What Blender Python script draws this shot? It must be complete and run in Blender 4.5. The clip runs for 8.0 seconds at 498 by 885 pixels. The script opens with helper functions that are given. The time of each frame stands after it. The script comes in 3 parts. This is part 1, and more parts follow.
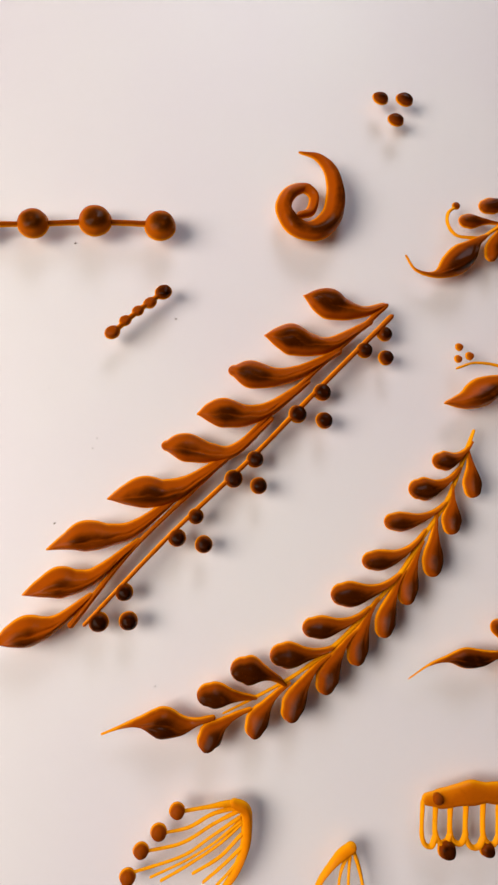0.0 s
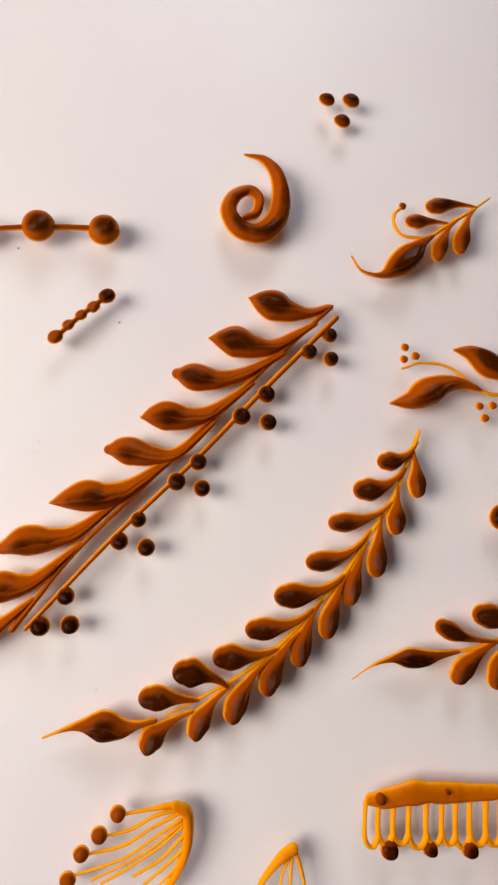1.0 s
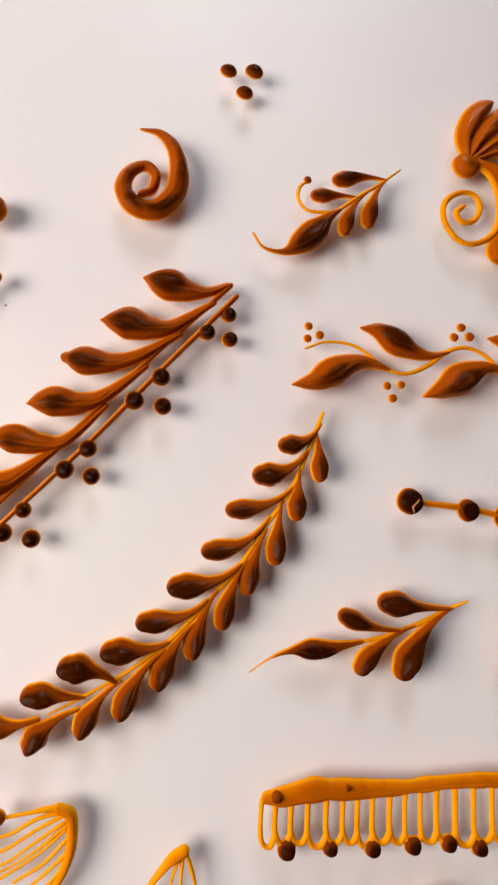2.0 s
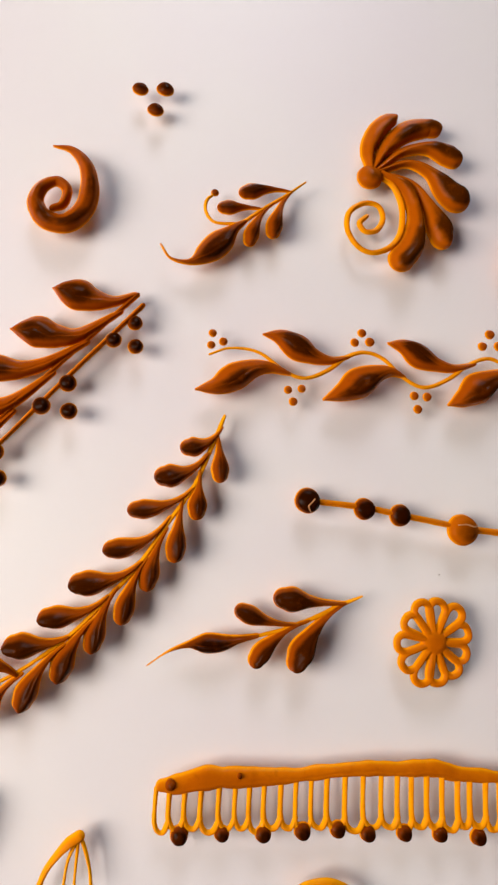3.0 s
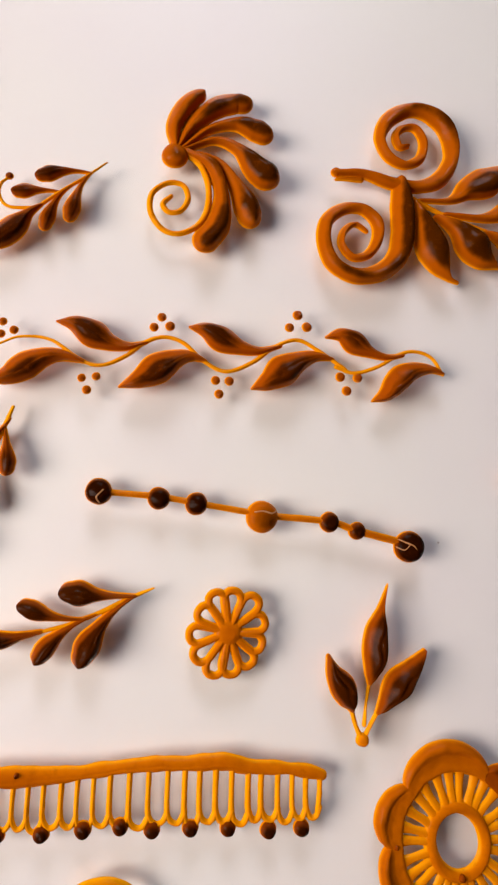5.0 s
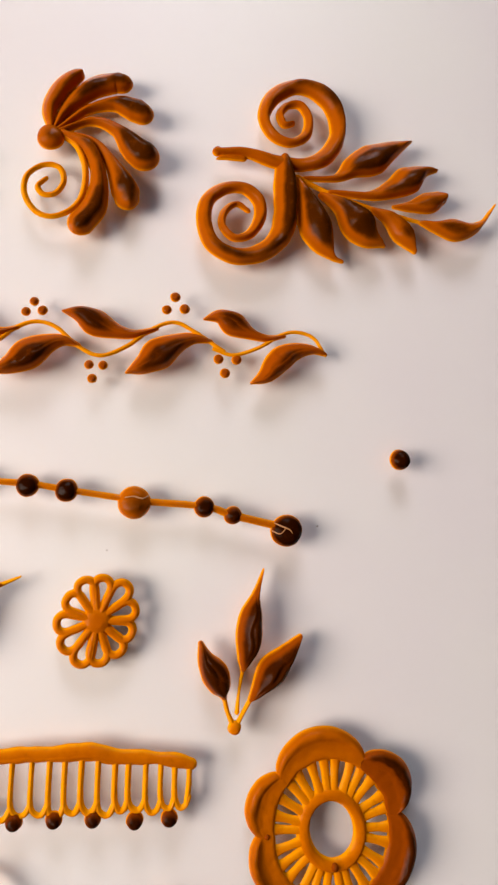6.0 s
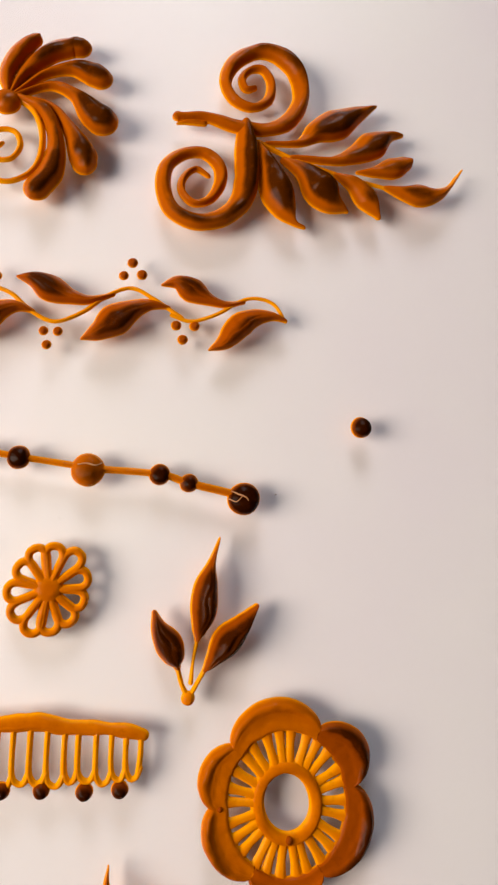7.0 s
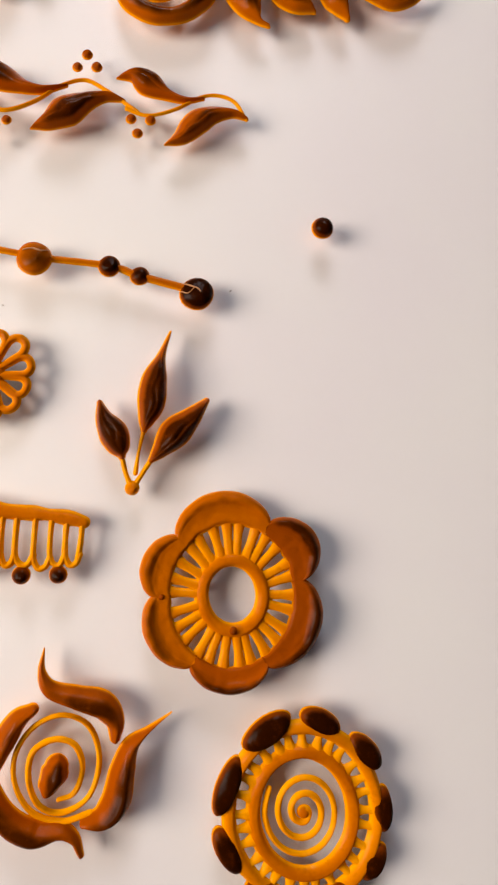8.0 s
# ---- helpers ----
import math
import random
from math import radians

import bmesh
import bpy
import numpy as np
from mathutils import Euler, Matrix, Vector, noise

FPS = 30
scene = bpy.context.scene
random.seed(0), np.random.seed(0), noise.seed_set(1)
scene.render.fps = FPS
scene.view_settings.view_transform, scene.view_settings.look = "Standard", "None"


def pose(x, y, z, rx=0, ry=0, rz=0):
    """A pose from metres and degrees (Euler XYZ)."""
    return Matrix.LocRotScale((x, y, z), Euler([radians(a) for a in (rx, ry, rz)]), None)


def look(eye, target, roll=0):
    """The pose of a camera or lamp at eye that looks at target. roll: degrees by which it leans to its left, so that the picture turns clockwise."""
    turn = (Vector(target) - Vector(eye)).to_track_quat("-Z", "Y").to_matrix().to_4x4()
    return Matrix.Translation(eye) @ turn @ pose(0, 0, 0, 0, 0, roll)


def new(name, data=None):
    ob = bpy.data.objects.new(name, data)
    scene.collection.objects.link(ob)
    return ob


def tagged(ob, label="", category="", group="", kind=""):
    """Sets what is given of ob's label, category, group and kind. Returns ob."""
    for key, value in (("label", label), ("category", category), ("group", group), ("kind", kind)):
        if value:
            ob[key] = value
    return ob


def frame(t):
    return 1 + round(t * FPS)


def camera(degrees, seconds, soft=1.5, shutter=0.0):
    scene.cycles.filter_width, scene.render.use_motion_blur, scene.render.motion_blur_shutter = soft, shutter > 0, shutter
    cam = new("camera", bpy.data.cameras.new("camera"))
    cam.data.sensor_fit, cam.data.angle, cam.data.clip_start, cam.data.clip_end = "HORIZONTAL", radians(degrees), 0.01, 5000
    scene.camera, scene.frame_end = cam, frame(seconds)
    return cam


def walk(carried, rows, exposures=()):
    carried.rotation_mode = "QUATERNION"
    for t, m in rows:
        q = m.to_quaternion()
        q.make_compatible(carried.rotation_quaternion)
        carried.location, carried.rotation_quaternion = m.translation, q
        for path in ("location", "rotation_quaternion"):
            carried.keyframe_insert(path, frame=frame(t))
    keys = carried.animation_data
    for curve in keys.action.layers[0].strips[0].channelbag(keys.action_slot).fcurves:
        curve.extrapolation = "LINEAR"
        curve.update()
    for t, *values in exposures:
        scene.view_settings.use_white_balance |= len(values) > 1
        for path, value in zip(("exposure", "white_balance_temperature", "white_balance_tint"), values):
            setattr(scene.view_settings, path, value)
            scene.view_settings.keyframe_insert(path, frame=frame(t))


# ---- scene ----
# Sheet of piped henna paste ornaments on clear acrylic over white card.
# ---- camera and walk ----
cam = camera(48.0, 8.0, soft=2.3)
PATH = [
    (0, -0.01190, -0.02493, 0.13080, 9.256, -5.792, 4.423),
    (0.5, -0.00520, -0.02511, 0.13171, 9.412, -5.466, 4.241),
    (1, 0.00166, -0.02342, 0.13247, 9.312, -5.601, 3.794),
    (1.5, 0.01570, -0.02229, 0.13145, 9.402, -5.457, 3.158),
    (1.7, 0.02023, -0.02353, 0.12851, 9.299, -5.393, 2.946),
    (2.8, 0.04647, -0.02501, 0.13384, 9.472, -5.083, 2.446),
    (3, 0.05120, -0.02452, 0.13627, 9.687, -4.877, 2.378),
    (3.5, 0.06625, -0.02452, 0.13740, 9.436, -4.616, 1.902),
    (4, 0.08018, -0.02300, 0.13443, 9.253, -4.404, 1.571),
    (4.2, 0.08676, -0.02330, 0.13465, 9.170, -4.470, 1.228),
    (5.3, 0.11088, -0.02425, 0.13790, 9.144, -4.836, 0.422),
    (5.5, 0.11985, -0.02513, 0.13900, 9.295, -4.789, 0.103),
    (6, 0.13274, -0.02680, 0.13537, 9.065, -4.493, -0.256),
    (6.5, 0.14363, -0.03020, 0.13406, 8.984, -3.946, -0.518),
    (7, 0.14406, -0.03446, 0.13222, 9.160, -4.140, -0.277),
    (7.5, 0.14994, -0.05270, 0.12574, 8.878, -4.529, 0.144),
    (8, 0.15667, -0.07788, 0.12096, 8.208, -3.917, 0.767),
]
walk(cam, [(t, pose(x, y, z, rx, ry, rz)) for t, x, y, z, rx, ry, rz in PATH],
     [(0.0, -0.16, 6500, 10), (1.5, -0.06, 6530, 10), (3.5, 0.09, 6600, 10), (5.5, 0.23, 6720, 10), (6.5, 0.28, 6820, 10), (8.0, 0.34, 6900, 10)])

# ---- world, windows' light, exposure ----
MM = 0.001
GAP = 3.6 * MM          # the acrylic's thickness: the paste lies this far above the card
world = bpy.data.worlds.new("sky")
scene.world = world
world.use_nodes = True
sky = world.node_tree.nodes.new("ShaderNodeTexSky")
sky.sky_type, sky.sun_disc, sky.sun_elevation, sky.sun_rotation = "NISHITA", False, radians(40), radians(270)
world.node_tree.links.new(sky.outputs[0], world.node_tree.nodes["Background"].inputs[0])
world.node_tree.nodes["Background"].inputs[1].default_value = 0.08


def window_light(name, eye, target, width, height, watts, colour):
    data = bpy.data.lights.new(name, "AREA")
    data.shape, data.size, data.size_y, data.energy, data.color = "RECTANGLE", width, height, watts, colour
    ob = new(name, data)
    ob.matrix_world = look(eye, target)
    return ob


window_light("window_light", (-0.60, -0.06, 0.52), (0.08, -0.02, 0.0), 0.50, 0.48, 8.8, (1.0, 0.91, 0.82))
window_light("window_light", (0.06, 1.88, 0.98), (0.08, 0.0, 0.0), 0.80, 0.60, 19, (0.82, 0.88, 1.0))


# ---- materials ----
def node_material(name):
    m = bpy.data.materials.new(name)
    m.use_nodes = True
    return m, m.node_tree.nodes, m.node_tree.links, m.node_tree.nodes["Principled BSDF"]


def noise_node(nodes, links, scale, detail=4.0, rough=0.55):
    geo = nodes.new("ShaderNodeNewGeometry")
    n = nodes.new("ShaderNodeTexNoise")
    n.inputs["Scale"].default_value, n.inputs["Detail"].default_value, n.inputs["Roughness"].default_value = scale, detail, rough
    links.new(geo.outputs["Position"], n.inputs["Vector"])
    return n


def mix_colour(nodes, links, fac, a, b):
    m = nodes.new("ShaderNodeMix")
    m.data_type = "RGBA"
    links.new(fac, m.inputs[0])
    for socket, value in ((m.inputs[6], a), (m.inputs[7], b)):
        if isinstance(value, tuple):
            socket.default_value = (*value, 1)
        else:
            links.new(value, socket)
    return m.outputs[2]


def map_range(nodes, links, value, lo, hi, to_lo=0.0, to_hi=1.0):
    r = nodes.new("ShaderNodeMapRange")
    r.interpolation_type = "SMOOTHSTEP"
    for n, v in ((1, lo), (2, hi), (3, to_lo), (4, to_hi)):
        r.inputs[n].default_value = v
    links.new(value, r.inputs[0])
    return r.outputs[0]


def bump(nodes, links, p, height, strength, distance):
    b = nodes.new("ShaderNodeBump")
    b.inputs["Strength"].default_value, b.inputs["Distance"].default_value = strength, distance
    links.new(height, b.inputs["Height"])
    links.new(b.outputs[0], p.inputs["Normal"])


def plain_material(name, a, b, scale, roughness, relief=0.2, relief_scale=400.0):
    m, nodes, links, p = node_material(name)
    n = noise_node(nodes, links, scale)
    links.new(mix_colour(nodes, links, map_range(nodes, links, n.outputs[0], 0.3, 0.7), a, b), p.inputs["Base Color"])
    p.inputs["Roughness"].default_value = roughness
    bump(nodes, links, p, noise_node(nodes, links, relief_scale).outputs[0], relief, 0.0004)
    return m


def paste_material(name, thin, mid, thick, depth, deep, reach):
    """Henna paste: a thin film is translucent amber, a thick bead dark brown. depth: the thickness of full colour, in
    mm;
    over the reach (from, to, in mm) the thickest paste darkens to the part deep of its colour, which also paints in the
    shade of its lower right side."""
    depth *= MM
    m, nodes, links, p = node_material(name)
    geo = nodes.new("ShaderNodeNewGeometry")
    split = nodes.new("ShaderNodeSeparateXYZ")
    links.new(geo.outputs["Position"], split.inputs[0])
    blot = noise_node(nodes, links, 420.0, 3.0)
    grain = noise_node(nodes, links, 2600.0, 3.0)
    vary = nodes.new("ShaderNodeMath")
    vary.operation = "MULTIPLY_ADD"
    links.new(blot.outputs[0], vary.inputs[0])
    vary.inputs[1].default_value = 0.6 * MM
    add = nodes.new("ShaderNodeMath")
    add.operation = "SUBTRACT"
    links.new(split.outputs[2], add.inputs[0])
    add.inputs[1].default_value = 0.30 * MM
    links.new(add.outputs[0], vary.inputs[2])
    film = mix_colour(nodes, links, map_range(nodes, links, split.outputs[2], 0.15 * MM, 0.55 * depth), thin, mid)
    body = mix_colour(nodes, links, map_range(nodes, links, vary.outputs[0], 0.4 * depth, depth), film, thick)
    # high crests coloured darker, standing in for shade on their lower right
    body = mix_colour(nodes, links, map_range(nodes, links, vary.outputs[0], reach[0] * MM, reach[1] * MM), body, tuple(deep * c for c in thick))
    spots = noise_node(nodes, links, 330.0, 6.0, 0.7)
    body = mix_colour(nodes, links, map_range(nodes, links, spots.outputs[0], 0.52, 0.74, 0.0, 0.40), body, tuple(0.6 * c for c in thick))
    fleck = noise_node(nodes, links, 1500.0, 2.0)
    body = mix_colour(nodes, links, map_range(nodes, links, fleck.outputs[0], 0.60, 0.74, 0.0, 0.10), body, thick)
    links.new(body, p.inputs["Base Color"])
    links.new(map_range(nodes, links, grain.outputs[0], 0.3, 0.7, 0.06, 0.17), p.inputs["Roughness"])
    p.inputs["Specular IOR Level"].default_value = 0.03
    both = nodes.new("ShaderNodeMath")
    both.operation = "MULTIPLY_ADD"
    links.new(noise_node(nodes, links, 900.0, 4.0).outputs[0], both.inputs[0])
    both.inputs[1].default_value = 1.0
    links.new(map_range(nodes, links, grain.outputs[0], 0.2, 0.8, 0.0, 0.25), both.inputs[2])
    bump(nodes, links, p, both.outputs[0], 0.17, 0.0005)
    return m


BROWN = paste_material("henna_paste_brown", (0.84, 0.29, 0.003), (0.46, 0.100, 0.001), (0.26, 0.044, 0.0010), 0.95, 0.16, (1.25, 2.45))
RUSSET = paste_material("henna_paste_russet", (0.82, 0.27, 0.003), (0.46, 0.092, 0.001), (0.32, 0.055, 0.0010), 1.0, 0.16, (1.9, 3.1))
RUST = paste_material("henna_paste_rust", (0.84, 0.29, 0.003), (0.50, 0.112, 0.001), (0.39, 0.076, 0.0010), 1.3, 0.15, (2.1, 3.3))
DARK = paste_material("henna_paste_dark", (0.82, 0.28, 0.003), (0.34, 0.066, 0.001), (0.17, 0.0280, 0.0010), 0.8, 0.11, (0.9, 1.7))
HONEY = paste_material("henna_paste_honey", (0.82, 0.29, 0.003), (0.60, 0.145, 0.001), (0.42, 0.086, 0.0010), 1.4, 0.24, (1.7, 3.0))
AMBER = paste_material("henna_paste_amber", (0.84, 0.32, 0.003), (0.70, 0.198, 0.001), (0.46, 0.102, 0.0010), 1.9, 0.4, (2.4, 3.8))
FLAKE = plain_material("dry_paste_film", (0.36, 0.14, 0.04), (0.48, 0.21, 0.075), 900.0, 0.5)
CRUMB = plain_material("dry_crumb", (0.20, 0.15, 0.13), (0.28, 0.21, 0.18), 900.0, 0.8)
CARD = plain_material("white_card", (0.805, 0.745, 0.745), (0.83, 0.79, 0.76), 12.0, 0.6, 0.12, 1500.0)
WALL = plain_material("wall_paint", (0.22, 0.235, 0.27), (0.25, 0.265, 0.30), 3.0, 0.8)
WOOD = plain_material("table_wood", (0.24, 0.14, 0.07), (0.33, 0.20, 0.11), 20.0, 0.45)

CLEAR, cn, cl, cp = node_material("clear_acrylic")
cn.remove(cp)
see, gloss, both = cn.new("ShaderNodeBsdfTransparent"), cn.new("ShaderNodeBsdfGlossy"), cn.new("ShaderNodeMixShader")
see.inputs[0].default_value = (0.985, 0.98, 0.985, 1)
gloss.inputs["Roughness"].default_value = 0.45
both.inputs[0].default_value = 0.025
cl.new(see.outputs[0], both.inputs[1])
cl.new(gloss.outputs[0], both.inputs[2])
cl.new(both.outputs[0], cn["Material Output"].inputs[0])


# ---- building helpers ----
def link_mesh(name, verts, faces, material, parent=None, label="", smooth=True):
    me = bpy.data.meshes.new(name)
    me.from_pydata(verts, [], faces)
    me.materials.append(material)
    me.polygons.foreach_set("use_smooth", [smooth] * len(me.polygons))
    me.update()
    ob = new(name, me)
    ob.parent = parent
    return tagged(ob, label)


def box(name, lo, hi, material, parent=None, label=""):
    v = [(x, y, z) for x in (lo[0], hi[0]) for y in (lo[1], hi[1]) for z in (lo[2], hi[2])]
    f = [(0, 1, 3, 2), (4, 6, 7, 5), (0, 4, 5, 1), (2, 3, 7, 6), (0, 2, 6, 4), (1, 5, 7, 3)]
    return link_mesh(name, v, f, material, parent, label, False)


def smooth_line(knots, step):
    """A smooth curve through the knots (rows of x, y, width in mm), about one sample a step."""
    k = np.array(knots, float)
    if len(k) == 2:
        k = np.array([k[0], k.mean(0), k[1]])
    k = np.vstack([2 * k[0] - k[1], k, 2 * k[-1] - k[-2]])
    rows = []
    for a, b, c, d in zip(k, k[1:], k[2:], k[3:]):
        n = max(2, int(np.hypot(*(c - b)[:2]) / step))
        for t in np.arange(n) / n:
            rows.append(0.5 * (2 * b + (c - a) * t + (2 * a - 5 * b + 4 * c - d) * t * t + (3 * b - 3 * c + d - a) * t ** 3))
    rows.append(k[-2])
    rows = np.array(rows)
    rows[:, 2] = np.maximum(rows[:, 2], 0.25)
    return rows


def wobble(x, y, seed):
    return noise.noise(Vector((x * 0.33, y * 0.33, seed * 7.3)))


SEED = [0]
CREST_SHIFT = (0.36, -0.28)  # crests set off centre, in parts of the half width, so the painted shade falls lower right


def stroke(name, knots, thing, material, tall=0.55, crease=0.0, closed=False, label="", step=0.45, lift=0.0, dome=None, ragged=0.05):
    """A line of piped paste along the knots (x, y, width in mm): a domed bead that is round at both ends. tall: height over width.
    crease: depth of the seam that the cone's tip leaves along it. dome: the bead (x, y, width, height) that it lies on. ragged: how
    much its width varies."""
    SEED[0] += 1
    seed = SEED[0]
    if closed:
        knots = [knots[-1], *knots, knots[0], knots[1]]
    line = smooth_line(knots, step)
    if closed:
        first = int(np.argmin(np.hypot(line[:, 0] - knots[1][0], line[:, 1] - knots[1][1])[: len(line) // 3]))
        last = len(line) // 2 + int(np.argmin(np.hypot(line[:, 0] - knots[1][0], line[:, 1] - knots[1][1])[len(line) // 2:]))
        line = line[first:last]
    xy, half = line[:, :2], line[:, 2] / 2
    if closed:
        tang = np.roll(xy, -1, 0) - np.roll(xy, 1, 0)
    else:
        tang = np.gradient(xy, axis=0)
    tang /= np.maximum(np.hypot(tang[:, 0], tang[:, 1]), 1e-6)[:, None]
    if not closed:
        caps = []
        for end, sign in ((0, -1), (-1, 1)):
            steps = half[end] * np.sin(np.radians([20, 42, 62, 78, 88]))
            caps.append([(*(xy[end] + sign * s * tang[end]), half[end] * math.sqrt(max(1 - (s / half[end]) ** 2, 0.0009))) for s in steps])
        head, tail = np.array(caps[0][::-1]), np.array(caps[1])
        tang = np.vstack([np.repeat(tang[:1], 5, 0), tang, np.repeat(tang[-1:], 5, 0)])
        xy = np.vstack([head[:, :2], xy, tail[:, :2]])
        half = np.concatenate([head[:, 2], half, tail[:, 2]])
    across = np.stack([-tang[:, 1], tang[:, 0]], 1)
    m = 27 if half.max() > 1.6 and crease > 0.15 else 17 if half.max() > 1.2 else 11
    u = np.sin(np.linspace(-1, 1, m) * math.pi / 2)
    ridge = min(1.0, max(0.0, half.max() - 0.8)) * min(1.0, tall / 0.34) ** 3
    verts, n = [], len(xy)
    run = np.concatenate([[0], np.cumsum(np.hypot(*np.diff(xy, axis=0).T))])
    for i in range(n):
        x, y = xy[i]
        base = lift
        if dome:
            px, py, far = 2 * (x - dome[0]) / dome[2], 2 * (y - dome[1]) / dome[2], 0.5
            for _ in range(14):
                far = min(1.0, math.hypot(px - CREST_SHIFT[0] * (1 - far), py - CREST_SHIFT[1] * (1 - far)))
            base = 1.12 * dome[3] * (1 - far * far) ** 0.45
        film = min(0.25, 0.2 / max(half[i], 0.05))
        w = half[i] * (1 + ragged * wobble(x * 0.9, y * 0.9, seed)) + 0.035 * wobble(x * 3.1, y * 3.1, seed + 0.8)
        lean = 0.30 * wobble(run[i] * 0.7, 3.1, seed + 0.4)
        top = (2.15 + 0.45 * ridge) * half[i] * (half.max() / half[i]) ** (0.38 * ridge * min(1, half[i])) * tall * (1 + 0.16 * wobble(x * 0.7, y * 0.7, seed + 0.5))
        crest = across[i, 0] * CREST_SHIFT[0] + across[i, 1] * CREST_SHIFT[1]
        skew = ridge * min(1.0, abs(crest) / 0.4)
        for flat in u:
            v = (flat - crest) / (1 - crest if flat > crest else 1 + crest)
            bow, full = (2.2 - 0.8 * skew, 0.66 + 0.24 * skew) if (flat < crest) == (crest > 0) else (2.2 + 0.4 * skew, 0.66 - 0.06 * skew)
            z = top * max(1 - (abs(v) / (1 - film)) ** bow, 0) ** full + 0.16 * min(1, (1 - abs(v)) / film) * min(1, half[i])
            if crease:
                part = run[i] / run[-1]
                z *= 1 - 0.9 * crease * math.exp(-((v - lean) / 0.09) ** 2) * max(0.0, math.sin(math.pi * part)) * (0.7 + 0.6 * wobble(run[i], v, seed + 0.9))
            z *= 1 + 0.10 * wobble(run[i] * 0.35, v * 6.0, seed + 0.2)
            verts.append(((x + across[i, 0] * flat * w) * MM, (y + across[i, 1] * flat * w) * MM, (z - 0.03 + base) * MM))
    faces = []
    for i in range(n if closed else n - 1):
        j = (i + 1) % n
        for k in range(m - 1):
            faces.append((i * m + k, j * m + k, j * m + k + 1, i * m + k + 1))
        faces.append((i * m, i * m + m - 1, j * m + m - 1, j * m))
    if not closed:
        faces += [tuple(range(m)), tuple((n - 1) * m + k for k in reversed(range(m)))]
    return link_mesh(name, verts, faces, material, thing, label)


def bead(name, x, y, width, thing, material, tall=0.35, oval=1.0, turn=0.0, label=""):
    """A dot of paste: a dome with a slightly uneven rim, and the low nib where the cone was lifted off."""
    SEED[0] += 1
    seed = SEED[0]
    r, verts, faces, rings, seg = width / 2, [], [], 9, 22
    nib = (0.25 * wobble(x, y, seed), 0.25 * wobble(y, x, seed + 0.3))
    c, s = math.cos(radians(turn)), math.sin(radians(turn))
    skirt = min(0.2, 0.16 / r)
    for i in range(rings + 1):
        a = math.radians(90 * min(i + 0.12, rings - 1 + 0.12) / (rings - 1 + 0.12))
        far = math.sin(a) * (1 - skirt) if i < rings else 1.0
        for k in range(seg):
            b = 2 * math.pi * k / seg
            px, py = far * math.cos(b) * oval, far * math.sin(b) / oval
            grow = 1 + 0.05 * wobble(math.cos(b) * 3, math.sin(b) * 3, seed)
            lift = 0.10 * math.exp(-((px - nib[0]) ** 2 + (py - nib[1]) ** 2) / 0.03)
            z = (0.14 if i < rings else 0) + (math.cos(a) ** 0.9 + lift) * 1.12 * width * tall * (1 + 0.08 * wobble(px * 4, py * 4, seed + 0.7))
            qx, qy = r * grow * (px * c - py * s + CREST_SHIFT[0] * (1 - far)), r * grow * (px * s + py * c + CREST_SHIFT[1] * (1 - far))
            verts.append(((x + qx) * MM, (y + qy) * MM, (z - 0.03) * MM))
    faces.append(tuple(range(seg)))
    for i in range(rings):
        for k in range(seg):
            j = (k + 1) % seg
            faces.append((i * seg + k, (i + 1) * seg + k, (i + 1) * seg + j, i * seg + j))
    faces.append(tuple(rings * seg + k for k in reversed(range(seg))))
    return link_mesh(name, verts, faces, material, thing, label)


def leaf(knots, thing, material, tall=0.33, crease=0.34, name="leaf"):
    return stroke(name, knots, thing, material, tall, crease)


def drop(head, tail, width, thing, material, via=(0.5, 0.5), name="petal", tall=0.40, crease=0.20):
    """A teardrop: a round head that is drawn out to a thin, curved tail; via says how far across and up the bend lies."""
    (hx, hy), (tx, ty) = head, tail
    bx, by = hx + via[0] * (tx - hx), hy + via[1] * (ty - hy)
    knots = []
    for f, w in ((0.0, 0.86), (0.10, 1.0), (0.22, 0.90), (0.40, 0.56), (0.60, 0.34), (0.80, 0.25), (1.0, 0.18)):
        a, b, c = (1 - f) ** 2, 2 * f * (1 - f), f * f
        knots.append((a * hx + b * bx + c * tx, a * hy + b * by + c * ty, max(width * w, 0.6)))
    return stroke(name, knots, thing, material, tall, crease)


